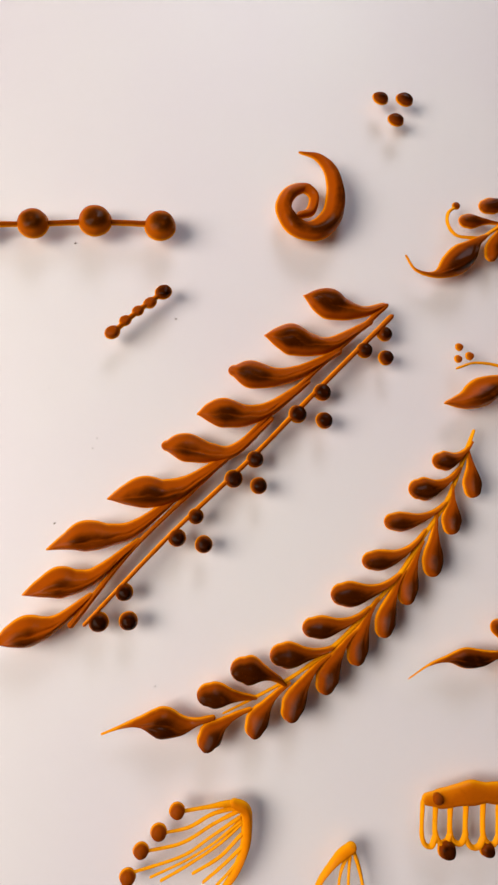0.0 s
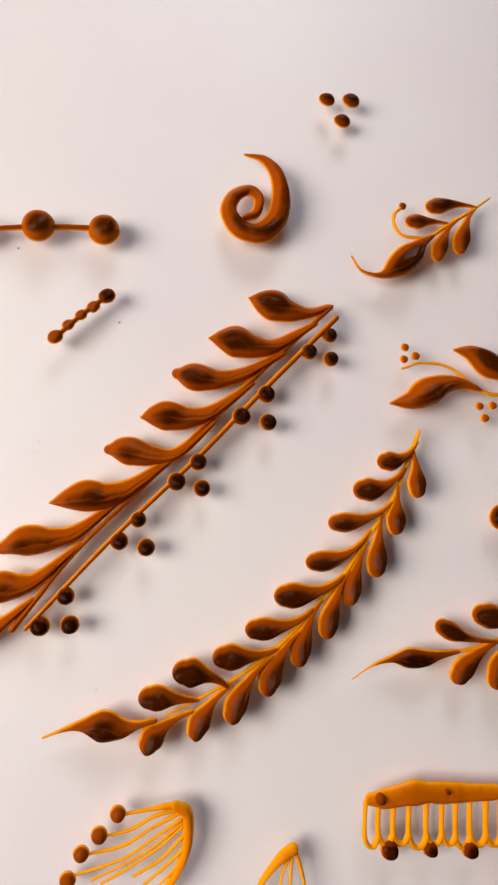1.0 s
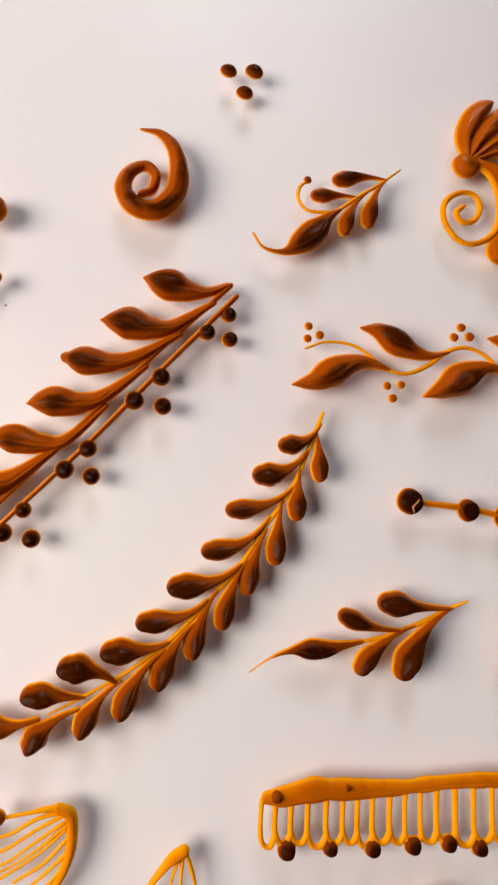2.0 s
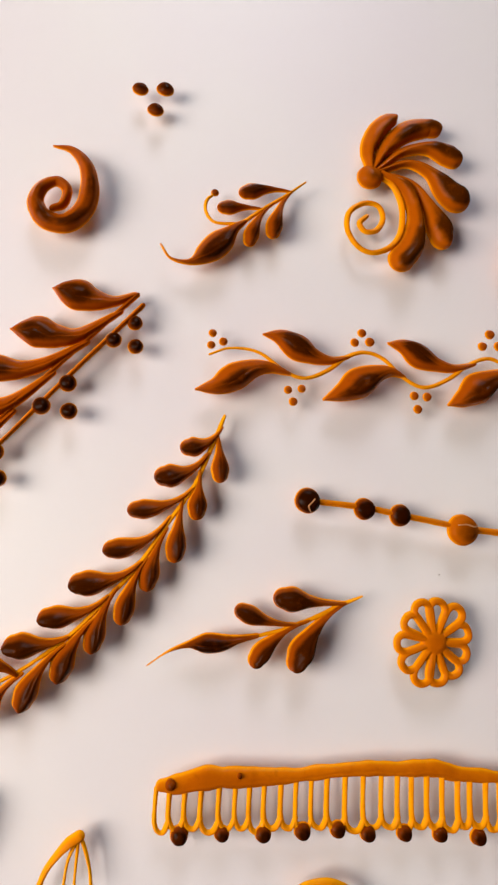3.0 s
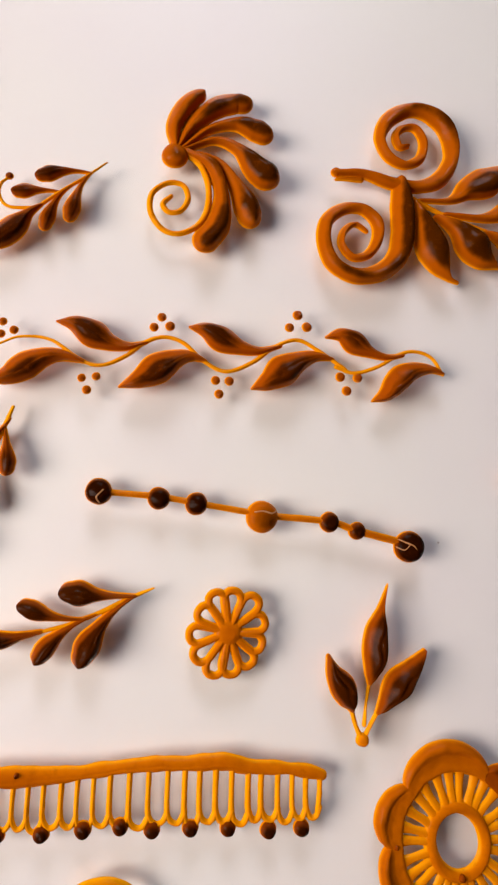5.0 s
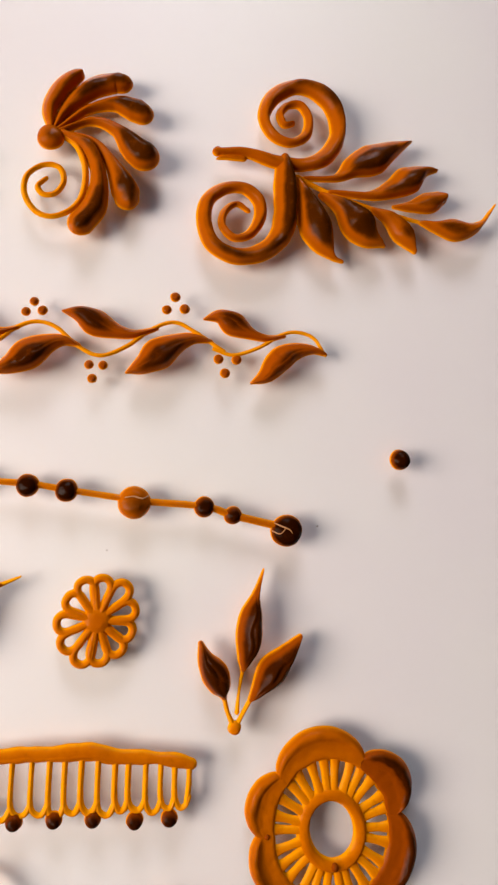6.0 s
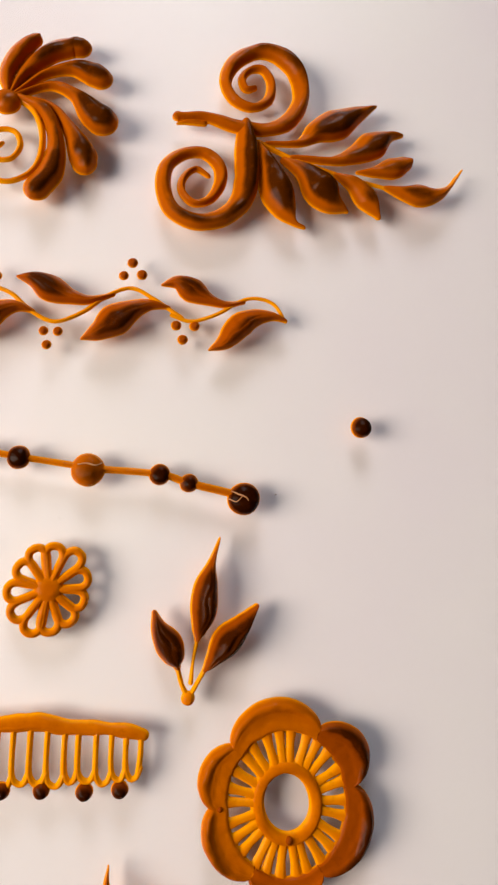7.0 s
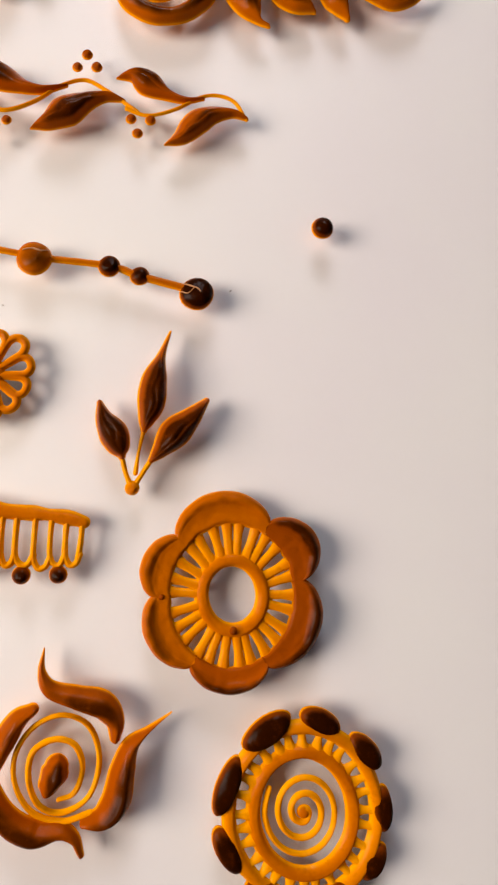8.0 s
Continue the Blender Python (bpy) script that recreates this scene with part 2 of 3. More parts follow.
def broad_petal(owner, centre, start, end, peak, hole, material, high):
    """A flat poured lobe from the elliptic hole (its half widths) out to a round edge: between the angles (degrees) and radii (mm)
    of start and end it swells to the peak radius; high: the rise of its welt (mm). A low step at the inner edge, a swollen welt along the outer one."""
    SEED[0] += 1
    seed, n, m = SEED[0], 34, 24
    verts, faces = [], []
    for i in range(n + 1):
        u = i / n
        a = radians(start[0] + (end[0] - start[0]) * u)
        c, s = math.cos(a), math.sin(a)
        swell = max(0.0, math.sin(math.pi * u)) ** 0.62
        rim = start[1] + (end[1] - start[1]) * u
        rim += (peak - rim) * swell + 0.12 * wobble(u * 22, peak, seed)
        inner = 1 / math.hypot(c / hole[0], s / hole[1]) + 0.25 * wobble(u * 30, 4.0, seed)
        for k in range(m + 1):
            f = 1 - (1 - k / m) ** 1.4
            far = inner + (rim - inner) * f
            x, y = centre[0] + far * c, centre[1] + far * s
            edge = min(f / 0.10, (1 - f) / 0.05, 1.0)
            fall = max(0.0, 1 - f ** 7) ** 0.6
            side = min(1.0, min(u, 1 - u) / 0.10)
            welt = high * math.exp(-((f - 0.78) / 0.19) ** 2) * swell - 0.35 * math.exp(-((f - 0.60) / 0.035) ** 2) * swell * (0.6 + wobble(u * 9, 2.0, seed))
            z = (1.0 * math.sqrt(max(0.0, edge)) + 0.25 * f + welt) * fall * (0.86 + 0.14 * math.sqrt(side)) * (1 + 0.14 * wobble(x * 2.0, y * 2.0, seed)) + 0.13 * edge
            verts.append((x * MM, y * MM, z * MM))
    for i in range(n):
        for k in range(m):
            q = i * (m + 1) + k
            faces.append((q, q + 1, q + m + 2, q + m + 1) if end[0] > start[0] else (q, q + m + 1, q + m + 2, q + 1))
    low = len(verts)
    ring = [i * (m + 1) + m for i in range(n + 1)] + [i * (m + 1) for i in range(n, -1, -1)]
    side_0, side_1 = [k for k in range(1, m)], [n * (m + 1) + k for k in range(m - 1, 0, -1)]
    loop = side_0 + ring[:n + 1] + side_1 + ring[n + 1:]
    verts += [(verts[q][0], verts[q][1], -0.02 * MM) for q in loop]
    for i in range(len(loop)):
        j = (i + 1) % len(loop)
        faces.append((loop[i], low + i, low + j, loop[j]))
    return link_mesh("petal", verts, faces, material, owner)


def thing(name, label, category="henna ornament", group="piped henna ornaments"):
    return tagged(new(name), label, category, group)


def ellipse(cx, cy, rx, ry, width, turn=0.0, n=16):
    c, s = math.cos(radians(turn)), math.sin(radians(turn))
    return [(cx + rx * math.cos(a) * c - ry * math.sin(a) * s, cy + rx * math.cos(a) * s + ry * math.sin(a) * c, width)
            for a in (2 * math.pi * k / n for k in range(n))]


def spiral(cx, cy, r0, r1, start, turns, w0, w1, aspect=1.0):
    """Knots of a spiral from r0 at the angle start (degrees) outwards to r1; aspect: height over width."""
    n = int(abs(turns) * 12)
    return [(cx + (r0 + (r1 - r0) * k / n) * math.cos(radians(start + 360 * turns * k / n)),
             cy + aspect * (r0 + (r1 - r0) * k / n) * math.sin(radians(start + 360 * turns * k / n)), w0 + (w1 - w0) * k / n)
            for k in range(n + 1)]


# ---- the room that closes the place, the table, the card and the acrylic ----
def wall_with_opening(name, axis, place, thick, span, low, high, opening):
    """A wall across x or y at the place, with an opening (from, to, sill, head) through it."""
    a, b, sill, top = opening
    verts, faces = [], []
    for s0, s1, z0, z1 in ((span[0], a, low, high), (b, span[1], low, high), (a, b, low, sill), (a, b, top, high)):
        k = len(verts)
        for d in (place, place + thick):
            for s, z in ((s0, z0), (s1, z0), (s1, z1), (s0, z1)):
                verts.append((d, s, z) if axis == "x" else (s, d, z))
        faces += [tuple(k + i for i in f) for f in ((0, 1, 2, 3), (7, 6, 5, 4), (0, 4, 5, 1), (1, 5, 6, 2), (2, 6, 7, 3), (3, 7, 4, 0))]
    ob = link_mesh(name, verts, faces, WALL, None, "plain grey painted room wall", False)
    return tagged(ob, category="wall", kind="structure")


wall_with_opening("wall_west", "x", -0.73, 0.12, (-1.7, 1.95), -0.75, 1.85, (-0.31, 0.20, 0.24, 0.80))
wall_with_opening("wall_north", "y", 1.83, 0.12, (-0.61, 1.7), -0.75, 1.85, (-0.38, 0.50, 0.64, 1.32))
for name, lo, hi in (("wall_east", (1.7, -1.7, -0.75), (1.82, 1.95, 1.85)), ("wall_south", (-0.61, -1.82, -0.75), (1.7, -1.7, 1.85))):
    tagged(box(name, lo, hi, WALL), "plain grey painted room wall", "wall", kind="structure")
tagged(box("ceiling", (-0.73, -1.82, 1.852), (1.82, 1.95, 1.95), WALL), "plain grey ceiling", "ceiling", kind="structure")
tagged(box("floor", (-0.73, -1.82, -0.87), (1.82, 1.95, -0.752), WOOD), "brown wooden floor", "floor", kind="structure")

table = tagged(new("table"), "brown wooden table under the white card", "table")
box("tabletop", (-0.45, -0.50, -0.0402), (0.65, 0.45, -GAP - 0.7 * MM), WOOD, table)
for x in (-0.40, 0.55):
    for y in (-0.45, 0.35):
        box("leg", (x, y, -0.752), (x + 0.05, y + 0.05, -0.0403), WOOD, table)
tagged(box("card", (-0.24, -0.29, -GAP - 0.68 * MM), (0.42, 0.26, -GAP - 0.02 * MM), CARD), "smooth matt white card under a clear acrylic sheet", "card")
acrylic = tagged(box("acrylic_sheet", (-0.23, -0.28, -GAP), (0.41, 0.25, 0.0), CLEAR), "clear acrylic sheet lying on the white card", "acrylic sheet")
acrylic.visible_shadow = False

# ---- the ornaments ----
beads = thing("bead_string", "brown henna beads joined by a thin straight strand", "bead string")
stroke("strand", [(-72.9, 44.1, 1.7), (-57.2, 46.4, 1.6), (-42.6, 48.9, 1.7), (-26.8, 50.4, 1.7)], beads, BROWN, label="thin amber strand")
for x, y, w in [(-70.0, 44.1, 6.9), (-57.2, 46.4, 7.8), (-42.6, 49.1, 8.2), (-26.7, 50.0, 8.0)]:
    bead("bead", x, y, w, beads, RUST, 0.38)

dashes = thing("dotted_line", "short slanting row of small touching henna dots", "dotted line")
for x, y, w in [(-24.2, 32.7, 4.1), (-27.1, 29.6, 3.2), (-29.8, 27.2, 2.9), (-32.5, 24.4, 3.0), (-35.2, 21.1, 3.7)]:
    bead("dot", x, y, w, dashes, DARK if w > 4 else BROWN, 0.34, 1.08, 35)
stroke("strand", [(-24.2, 32.7, 1.4), (-29.8, 27.1, 1.4), (-34.6, 21.6, 1.4)], dashes, BROWN)

curl = thing("curl", "thick brown henna curl tapering to a fine tip", "curl")
stroke("band", [(7.1, 75.7, 0.79), (11.7, 74.9, 2.1), (15.6, 71.1, 3.8), (17.2, 64.8, 5.0), (16.4, 58.6, 5.6), (12.4, 54.1, 5.8), (7.0, 54.6, 5.2), (3.9, 59.0, 4.4),
                (5.1, 63.5, 3.9), (8.7, 65.6, 3.1), (11.5, 63.4, 2.8), (10.9, 59.3, 2.8), (8.6, 58.0, 2.3)], curl, RUSSET, 0.40, 0.12)

trio = thing("three_dots", "three small dark oval henna dots", "dots")
for x, y, w in [(28.1, 95.3, 4.2), (34.8, 96.0, 4.5), (32.6, 89.4, 4.3)]:
    bead("dot", x, y, w, trio, DARK, 0.3, 1.1, -14)

branch = thing("leaf_branch", "long slanting henna branch with brown leaves and berry clusters", "branch")
for knots in (
        [(10.8, 36.0, 0.74), (13.5, 35.5, 5.6), (17.2, 34.7, 8.4), (21.4, 33.6, 5.9), (26.3, 33.7, 3.0), (31.1, 35.8, 1.8)],
        [(1.7, 24.5, 0.72), (4.6, 24.5, 5.5), (8.0, 24.3, 8.4), (13.0, 23.4, 6.1), (18.4, 24.3, 3.8), (27.9, 31.0, 1.6)],
        [(-5.2, 14.7, 3.1), (-2.9, 14.5, 6.2), (0.3, 14.2, 7.0), (5.2, 14.3, 4.8), (11.3, 16.5, 3.4), (20.3, 22.4, 1.6)],
        [(-13.0, 3.2, 0.68), (-10.2, 3.8, 5.2), (-6.7, 4.1, 7.4), (-1.7, 4.0, 5.5), (4.3, 6.4, 3.6), (12.9, 13.9, 1.6)],
        [(-19.5, -5.1, 2.7), (-17.0, -4.9, 5.9), (-14.1, -5.2, 6.9), (-9.4, -5.8, 4.8), (-3.7, -4.7, 3.2), (4.5, 3.7, 1.5)],
        [(-31.5, -18.5, 0.64), (-28.0, -17.4, 4.6), (-23.7, -16.3, 7.5), (-18.6, -15.9, 6.0), (-12.3, -12.5, 3.7), (-3.0, -4.3, 1.5)],
        [(-43.5, -30.8, 0.62), (-40.0, -29.0, 3.5), (-35.8, -27.3, 7.0), (-30.2, -26.6, 5.3), (-24.7, -24.5, 3.6), (-16.2, -17.0, 1.4)],
        [(-47.3, -40.9, 0.60), (-44.3, -39.5, 3.9), (-40.0, -37.8, 6.9), (-35.8, -37.1, 5.1), (-31.7, -35.0, 3.2), (-23.8, -27.4, 1.4)],
        [(-51.6, -51.4, 0.94), (-49.1, -50.0, 4.7), (-45.4, -48.5, 6.8), (-41.7, -47.4, 4.8), (-38.6, -45.5, 2.9), (-32.9, -40.1, 1.3)]):
    leaf(knots, branch, RUSSET)
for knots in ([(-36.3, -46.6, 1.6), (-24.7, -29.2, 1.1), (-9.2, -11.2, 1.2), (7.0, 8.1, 1.3), (20.2, 23.0, 1.3), (31.7, 35.8, 1.5)],
              [(-33.4, -46.4, 0.96), (-16.9, -25.8, 1.1), (1.1, -5.5, 1.2), (15.2, 11.7, 1.3), (33.3, 33.1, 1.4)]):
    stroke("stem", knots, branch, RUSSET, 0.68)
for x, y, w in [(31.7, 28.3, 4.0), (26.7, 23.4, 4.2), (32.3, 22.1, 4.0), (16.6, 11.6, 4.5), (10.9, 5.5, 4.6), (17.5, 4.6, 4.3), (1.4, -6.4, 4.2), (-3.3, -11.5, 4.4),
                (2.7, -12.6, 4.1), (-11.3, -20.9, 3.8), (-15.1, -26.1, 4.2), (-8.9, -27.1, 4.2), (-25.6, -38.9, 4.1), (-30.4, -45.6, 4.5), (-24.0, -45.0, 4.3)]:
    bead("berry", x, y, w, branch, DARK, 0.40)

sprig = thing("petal_sprig", "long curved henna sprig with paired teardrop petals", "sprig")
leaf([(-27.0, -68.6, 0.46), (-23.0, -66.9, 0.93), (-19.2, -65.8, 2.6), (-14.7, -65.7, 6.8), (-10.6, -66.0, 4.7), (-7.3, -65.3, 2.1), (-3.6, -64.2, 1.3)], sprig, BROWN, 0.32, 0.3, "end_leaf")
for head, tail, w in (
        ((-5.03, -59.50), (5.54, -59.61), 5.8), ((2.29, -53.82), (11.82, -56.47), 6.7), ((10.62, -50.26), (22.35, -47.93), 6.0), ((17.38, -43.88), (30.44, -38.73), 5.4),
        ((23.86, -36.08), (37.49, -30.58), 6.0), ((30.52, -27.92), (43.58, -19.85), 5.1), ((35.41, -18.45), (48.53, -12.70), 4.9), ((41.62, -10.10), (51.84, -4.12), 5.9),
        ((47.03, -2.71), (54.96, 2.65), 5.1)):
    drop(head, tail, w, sprig, BROWN, (0.68, 0.10))
for head, tail, w in (
        ((-4.31, -68.74), (4.46, -62.01), 5.5), ((5.76, -65.69), (12.95, -56.18), 5.2), ((13.60, -61.97), (21.66, -49.69), 5.3), ((21.08, -55.79), (28.23, -43.39), 5.4),
        ((27.85, -49.37), (32.52, -36.57), 5.1), ((34.13, -43.06), (38.84, -29.71), 4.9), ((39.30, -35.38), (43.09, -22.56), 4.8), ((45.34, -28.49), (46.31, -15.60), 5.0),
        ((49.91, -18.31), (50.17, -8.44), 4.9), ((55.09, -9.15), (53.80, 1.13), 4.7)):
    drop(head, tail, w, sprig, BROWN, (0.30, 0.66))
stroke("stem", [(-1.3, -63.2, 0.48), (5.3, -59.6, 0.73), (14.1, -54.4, 0.87), (22.9, -47.4, 1.0), (30.2, -39.5, 1.0), (37.0, -31.4, 1.1), (43.3, -21.2, 1.1), (49.2, -11.6, 1.1),
                (53.5, -0.0, 1.2), (55.5, 5.6, 0.88)], sprig, AMBER, 0.35)

fan = thing("fan", "amber henna fan of thin strands ending in brown dots", "fan")
stroke("rib", [(2.6, -81.2, 2.2), (4.9, -82.3, 2.7), (5.6, -85.4, 2.5), (5.5, -89.6, 2.2), (4.0, -94.0, 1.9), (1.2, -98.5, 1.4)], fan, AMBER, 0.4, 0.15)
for knots in ([(4.9, -81.6, 1.5), (1.4, -81.3, 1.5), (-3.1, -82.1, 0.88), (-9.2, -83.3, 0.8)], [(4.0, -81.8, 1.1), (-1.6, -83.3, 0.87), (-6.6, -86.1, 0.76), (-11.4, -87.3, 0.64)],
              [(3.6, -82.6, 0.99), (-1.6, -85.4, 0.76), (-7.9, -89.2, 0.75), (-16.3, -91.2, 0.63)], [(3.9, -83.9, 0.88), (-2.2, -88.1, 0.65), (-7.6, -91.7, 0.64), (-18.7, -95.4, 0.63)],
              [(4.3, -85.2, 0.88), (-0.1, -89.3, 0.65), (-6.3, -93.4, 0.64), (-11.5, -96.4, 0.63)], [(4.5, -87.3, 0.87), (0.4, -91.6, 0.75), (-5.0, -94.9, 0.64)],
              [(5.1, -89.4, 0.87), (1.4, -93.0, 0.75), (-2.7, -96.5, 0.64)],
              [(4.2, -84.6, 0.77), (-1.2, -89.1, 0.54), (-7.1, -92.7, 0.53), (-13.7, -95.8, 0.53)], [(5.1, -91.4, 0.76), (2.5, -94.5, 0.64), (-0.3, -97.5, 0.64)]):
    stroke("strand", knots, fan, AMBER, 0.5)
for x, y, w in [(-9.5, -83.0, 3.2), (-13.0, -87.2, 3.3), (-16.3, -90.8, 3.1), (-18.5, -95.8, 3.2)]:
    bead("dot", x, y, w + 0.3, fan, BROWN, 0.40)
fan = thing("fan", "narrow amber henna fan with a rounded brown tip", "fan")
stroke("rib", [(28.6, -89.1, 2.5), (26.6, -90.4, 2.4), (24.6, -92.5, 1.8), (22.3, -95.6, 1.4), (20.7, -99.7, 1.2)], fan, AMBER, 0.42)
for knots in ([(28.0, -90.4, 0.89), (26.6, -94.1, 0.66), (26.1, -99.2, 0.65)], [(28.5, -90.4, 0.89), (28.4, -94.1, 0.66), (28.4, -99.3, 0.66)], [(29.0, -89.4, 1.0), (30.2, -92.0, 0.89), (31.4, -95.7, 0.77), (32.1, -99.8, 0.77)]):
    stroke("strand", knots, fan, AMBER, 0.5)

spray = thing("berry_spray", "small henna spray with a leaf, curl and berries", "spray")
leaf([(36.7, 50.3, 0.60), (39.5, 46.7, 0.90), (44.7, 46.1, 2.1), (49.0, 49.2, 6.4), (52.5, 52.8, 6.8), (55.6, 56.5, 3.1), (58.2, 58.7, 1.4)], spray, BROWN, 0.34)
stroke("stem", [(55.6, 56.5, 1.1), (62.4, 62.4, 1.1), (68.5, 67.0, 0.96), (74.3, 71.9, 0.49)], spray, AMBER)
stroke("tendril", [(49.5, 65.8, 0.79), (47.9, 64.0, 0.94), (47.8, 60.8, 0.93), (50.3, 57.9, 0.93), (56.4, 57.9, 1.1)], spray, AMBER)
bead("berry", *(49.93, 66.36), 2.20, spray, DARK)
for head, tail, w in (((52.61, 62.28), (63.00, 62.77), 4.5), ((58.32, 67.31), (70.39, 68.51), 5.0)):
    drop(head, tail, w, spray, BROWN, (0.55, 1.9), "berry_drop")
for head, tail, w in (((59.76, 53.44), (65.75, 64.71), 4.3), ((65.82, 56.30), (70.39, 68.51), 4.6)):
    drop(head, tail, w, spray, BROWN, (0.25, 0.7), "berry_drop")

vine = thing("leaf_vine", "wavy henna vine with alternating brown leaves and dots", "vine")
stroke("stem", [(50.9, 21.4, 0.58), (56.0, 23.4, 0.73), (63.3, 22.8, 0.88), (70.7, 18.0, 1.0), (75.8, 16.8, 1.0), (81.5, 19.3, 1.2), (86.2, 23.1, 1.2), (91.0, 24.7, 1.1), (95.9, 23.3, 1.1), (101.1, 18.7, 1.1),
                (106.7, 16.3, 1.1), (113.1, 18.8, 1.2), (119.2, 23.4, 1.1), (124.8, 25.3, 1.1), (130.1, 22.8, 1.1), (137.2, 17.9, 1.2)], vine, AMBER)
stroke("stem", [(134.8, 18.5, 1.1), (139.7, 17.1, 1.0), (146.0, 19.1, 1.0), (152.0, 22.7, 1.0), (156.3, 23.4, 1.0), (160.3, 21.8, 1.0), (163.0, 17.4, 0.88)], vine, AMBER)
for knots in ([(64.6, 27.7, 0.89), (68.9, 27.2, 4.5), (73.3, 24.8, 7.4), (77.8, 22.6, 4.5), (82.2, 21.9, 2.4), (86.6, 23.1, 1.2)],
              [(97.4, 27.6, 0.91), (101.5, 26.9, 4.6), (105.7, 24.5, 7.0), (110.5, 22.6, 4.0), (115.1, 22.0, 2.4), (120.4, 23.5, 1.2)],
              [(48.1, 12.1, 0.86), (53.1, 13.3, 4.9), (57.2, 15.8, 7.5), (62.0, 18.3, 5.2), (66.3, 18.9, 3.2), (71.4, 17.6, 1.3)],
              [(80.5, 11.5, 0.88), (85.3, 13.7, 5.3), (89.7, 16.6, 8.3), (94.1, 19.1, 5.1), (97.8, 19.9, 3.0), (101.4, 18.8, 1.2)],
              [(113.3, 12.1, 0.90), (117.2, 14.1, 5.4), (121.1, 17.1, 8.2), (125.7, 19.9, 5.2), (129.6, 21.1, 3.1), (133.9, 20.5, 1.2)]):
    leaf(knots, vine, RUSSET, 0.36, 0.24)
for knots in ([(132.4, 26.4, 0.87), (136.1, 27.1, 4.1), (139.7, 25.2, 6.7), (143.9, 22.8, 3.5), (148.2, 21.6, 2.0), (152.5, 22.3, 1.2)],
              [(144.2, 9.9, 0.85), (147.7, 11.9, 4.3), (151.4, 16.1, 6.6), (155.3, 18.3, 4.7), (159.6, 18.8, 2.6), (163.0, 17.7, 1.2)]):
    leaf(knots, vine, RUSSET, 0.36, 0.24)
for x, y, w in [(51.4, 27.1, 2.2), (51.2, 23.9, 2.2), (54.2, 25.0, 2.3), (90.2, 29.9, 2.4), (88.3, 27.2, 2.4), (92.3, 27.6, 2.6), (124.9, 32.0, 2.7), (122.8, 28.6, 2.5), (127.3, 28.9, 2.7),
                (71.2, 13.4, 2.2), (74.7, 13.9, 2.2), (72.6, 10.4, 2.3), (104.1, 13.9, 2.4), (107.5, 13.8, 2.4), (105.0, 10.4, 2.4), (135.9, 15.9, 2.6), (140.4, 15.8, 2.6), (137.5, 12.3, 2.6)]:
    bead("dot", x, y, w, vine, BROWN, 0.34)

beads = thing("bead_string", "uneven dark and amber henna beads on a drooping strand", "bead string")
stroke("strand", [(76.9, -14.4, 1.5), (91.1, -15.4, 1.6), (100.1, -16.8, 1.6), (116.1, -19.3, 1.6)], beads, HONEY)
for x, y, w in [(91.1, -15.8, 5.6), (100.1, -16.9, 5.6)]:
    bead("bead", x, y, w, beads, DARK, 0.33)
first = bead("bead", *(76.87, -14.38), 6.54, beads, DARK, 0.33, label="split dark bead")
middle = bead("bead", *(116.07, -19.88), 7.97, beads, HONEY, 0.3, label="cracked amber bead")
stroke("strand", [(116.5, -19.5, 1.7), (132.6, -20.8, 1.7), (139.5, -22.9, 1.9), (152.4, -26.0, 2.0)], beads, HONEY)
for x, y, w in [(132.6, -20.9, 5.1), (139.5, -22.9, 4.5)]:
    bead("bead", x, y, w, beads, DARK, 0.33)
last = bead("bead", *(152.37, -26.63), 7.79, beads, DARK, 0.3, label="cracked dark bead")

for knots in ([(149.5, -24.9, 0.27), (151.2, -25.7, 0.40), (152.8, -26.4, 0.40), (153.6, -27.6, 0.27)], [(148.9, -26.7, 0.27), (150.6, -27.4, 0.27), (152.0, -26.1, 0.27)]):
    stroke("crack", knots, last, FLAKE, 0.5, label="pale crack", dome=(*(152.37, -26.63), 7.79, 0.32 * 7.79))
for owner, dome, knots in ((first, (*(76.87, -14.38), 6.54, 0.35 * 6.54), [(77.4, -17.1, 0.35), (76.8, -15.9, 0.5), (78.2, -14.2, 0.4)]),
                           (middle, (*(116.07, -19.88), 7.97, 0.32 * 7.97), [(114.2, -18.8, 0.35), (116.2, -18.6, 0.4), (118.3, -19.1, 0.4), (119.4, -18.4, 0.3)])):
    stroke("crack", knots, owner, FLAKE, 0.5, label="pale crack", dome=dome)
twig = thing("twig", "short henna twig with dark teardrop leaves and a fine tail", "twig")
leaf([(40.5, -53.8, 0.25), (45.3, -50.5, 0.63), (49.7, -48.9, 1.8), (53.6, -48.5, 4.6), (57.5, -48.3, 4.1), (61.4, -47.4, 2.1), (65.7, -46.5, 1.2)], twig, DARK, 0.32, 0.4)
stroke("stem", [(65.3, -46.7, 0.91), (72.6, -44.7, 1.0), (79.8, -41.8, 1.2), (85.9, -38.8, 1.1), (90.7, -36.8, 0.54)], twig, AMBER, 0.4)
for head, tail, w in (((61.97, -41.09), (75.73, -43.66), 4.7), ((71.72, -37.78), (86.57, -38.51), 6.1)):
    drop(head, tail, w, twig, BROWN, (0.5, 1.25), tall=0.47)
for head, tail, w in (((65.70, -51.70), (77.85, -42.59), 4.9), ((75.23, -51.83), (85.89, -38.79), 6.3)):
    drop(head, tail, w, twig, BROWN, (0.35, 0.70), tall=0.47)

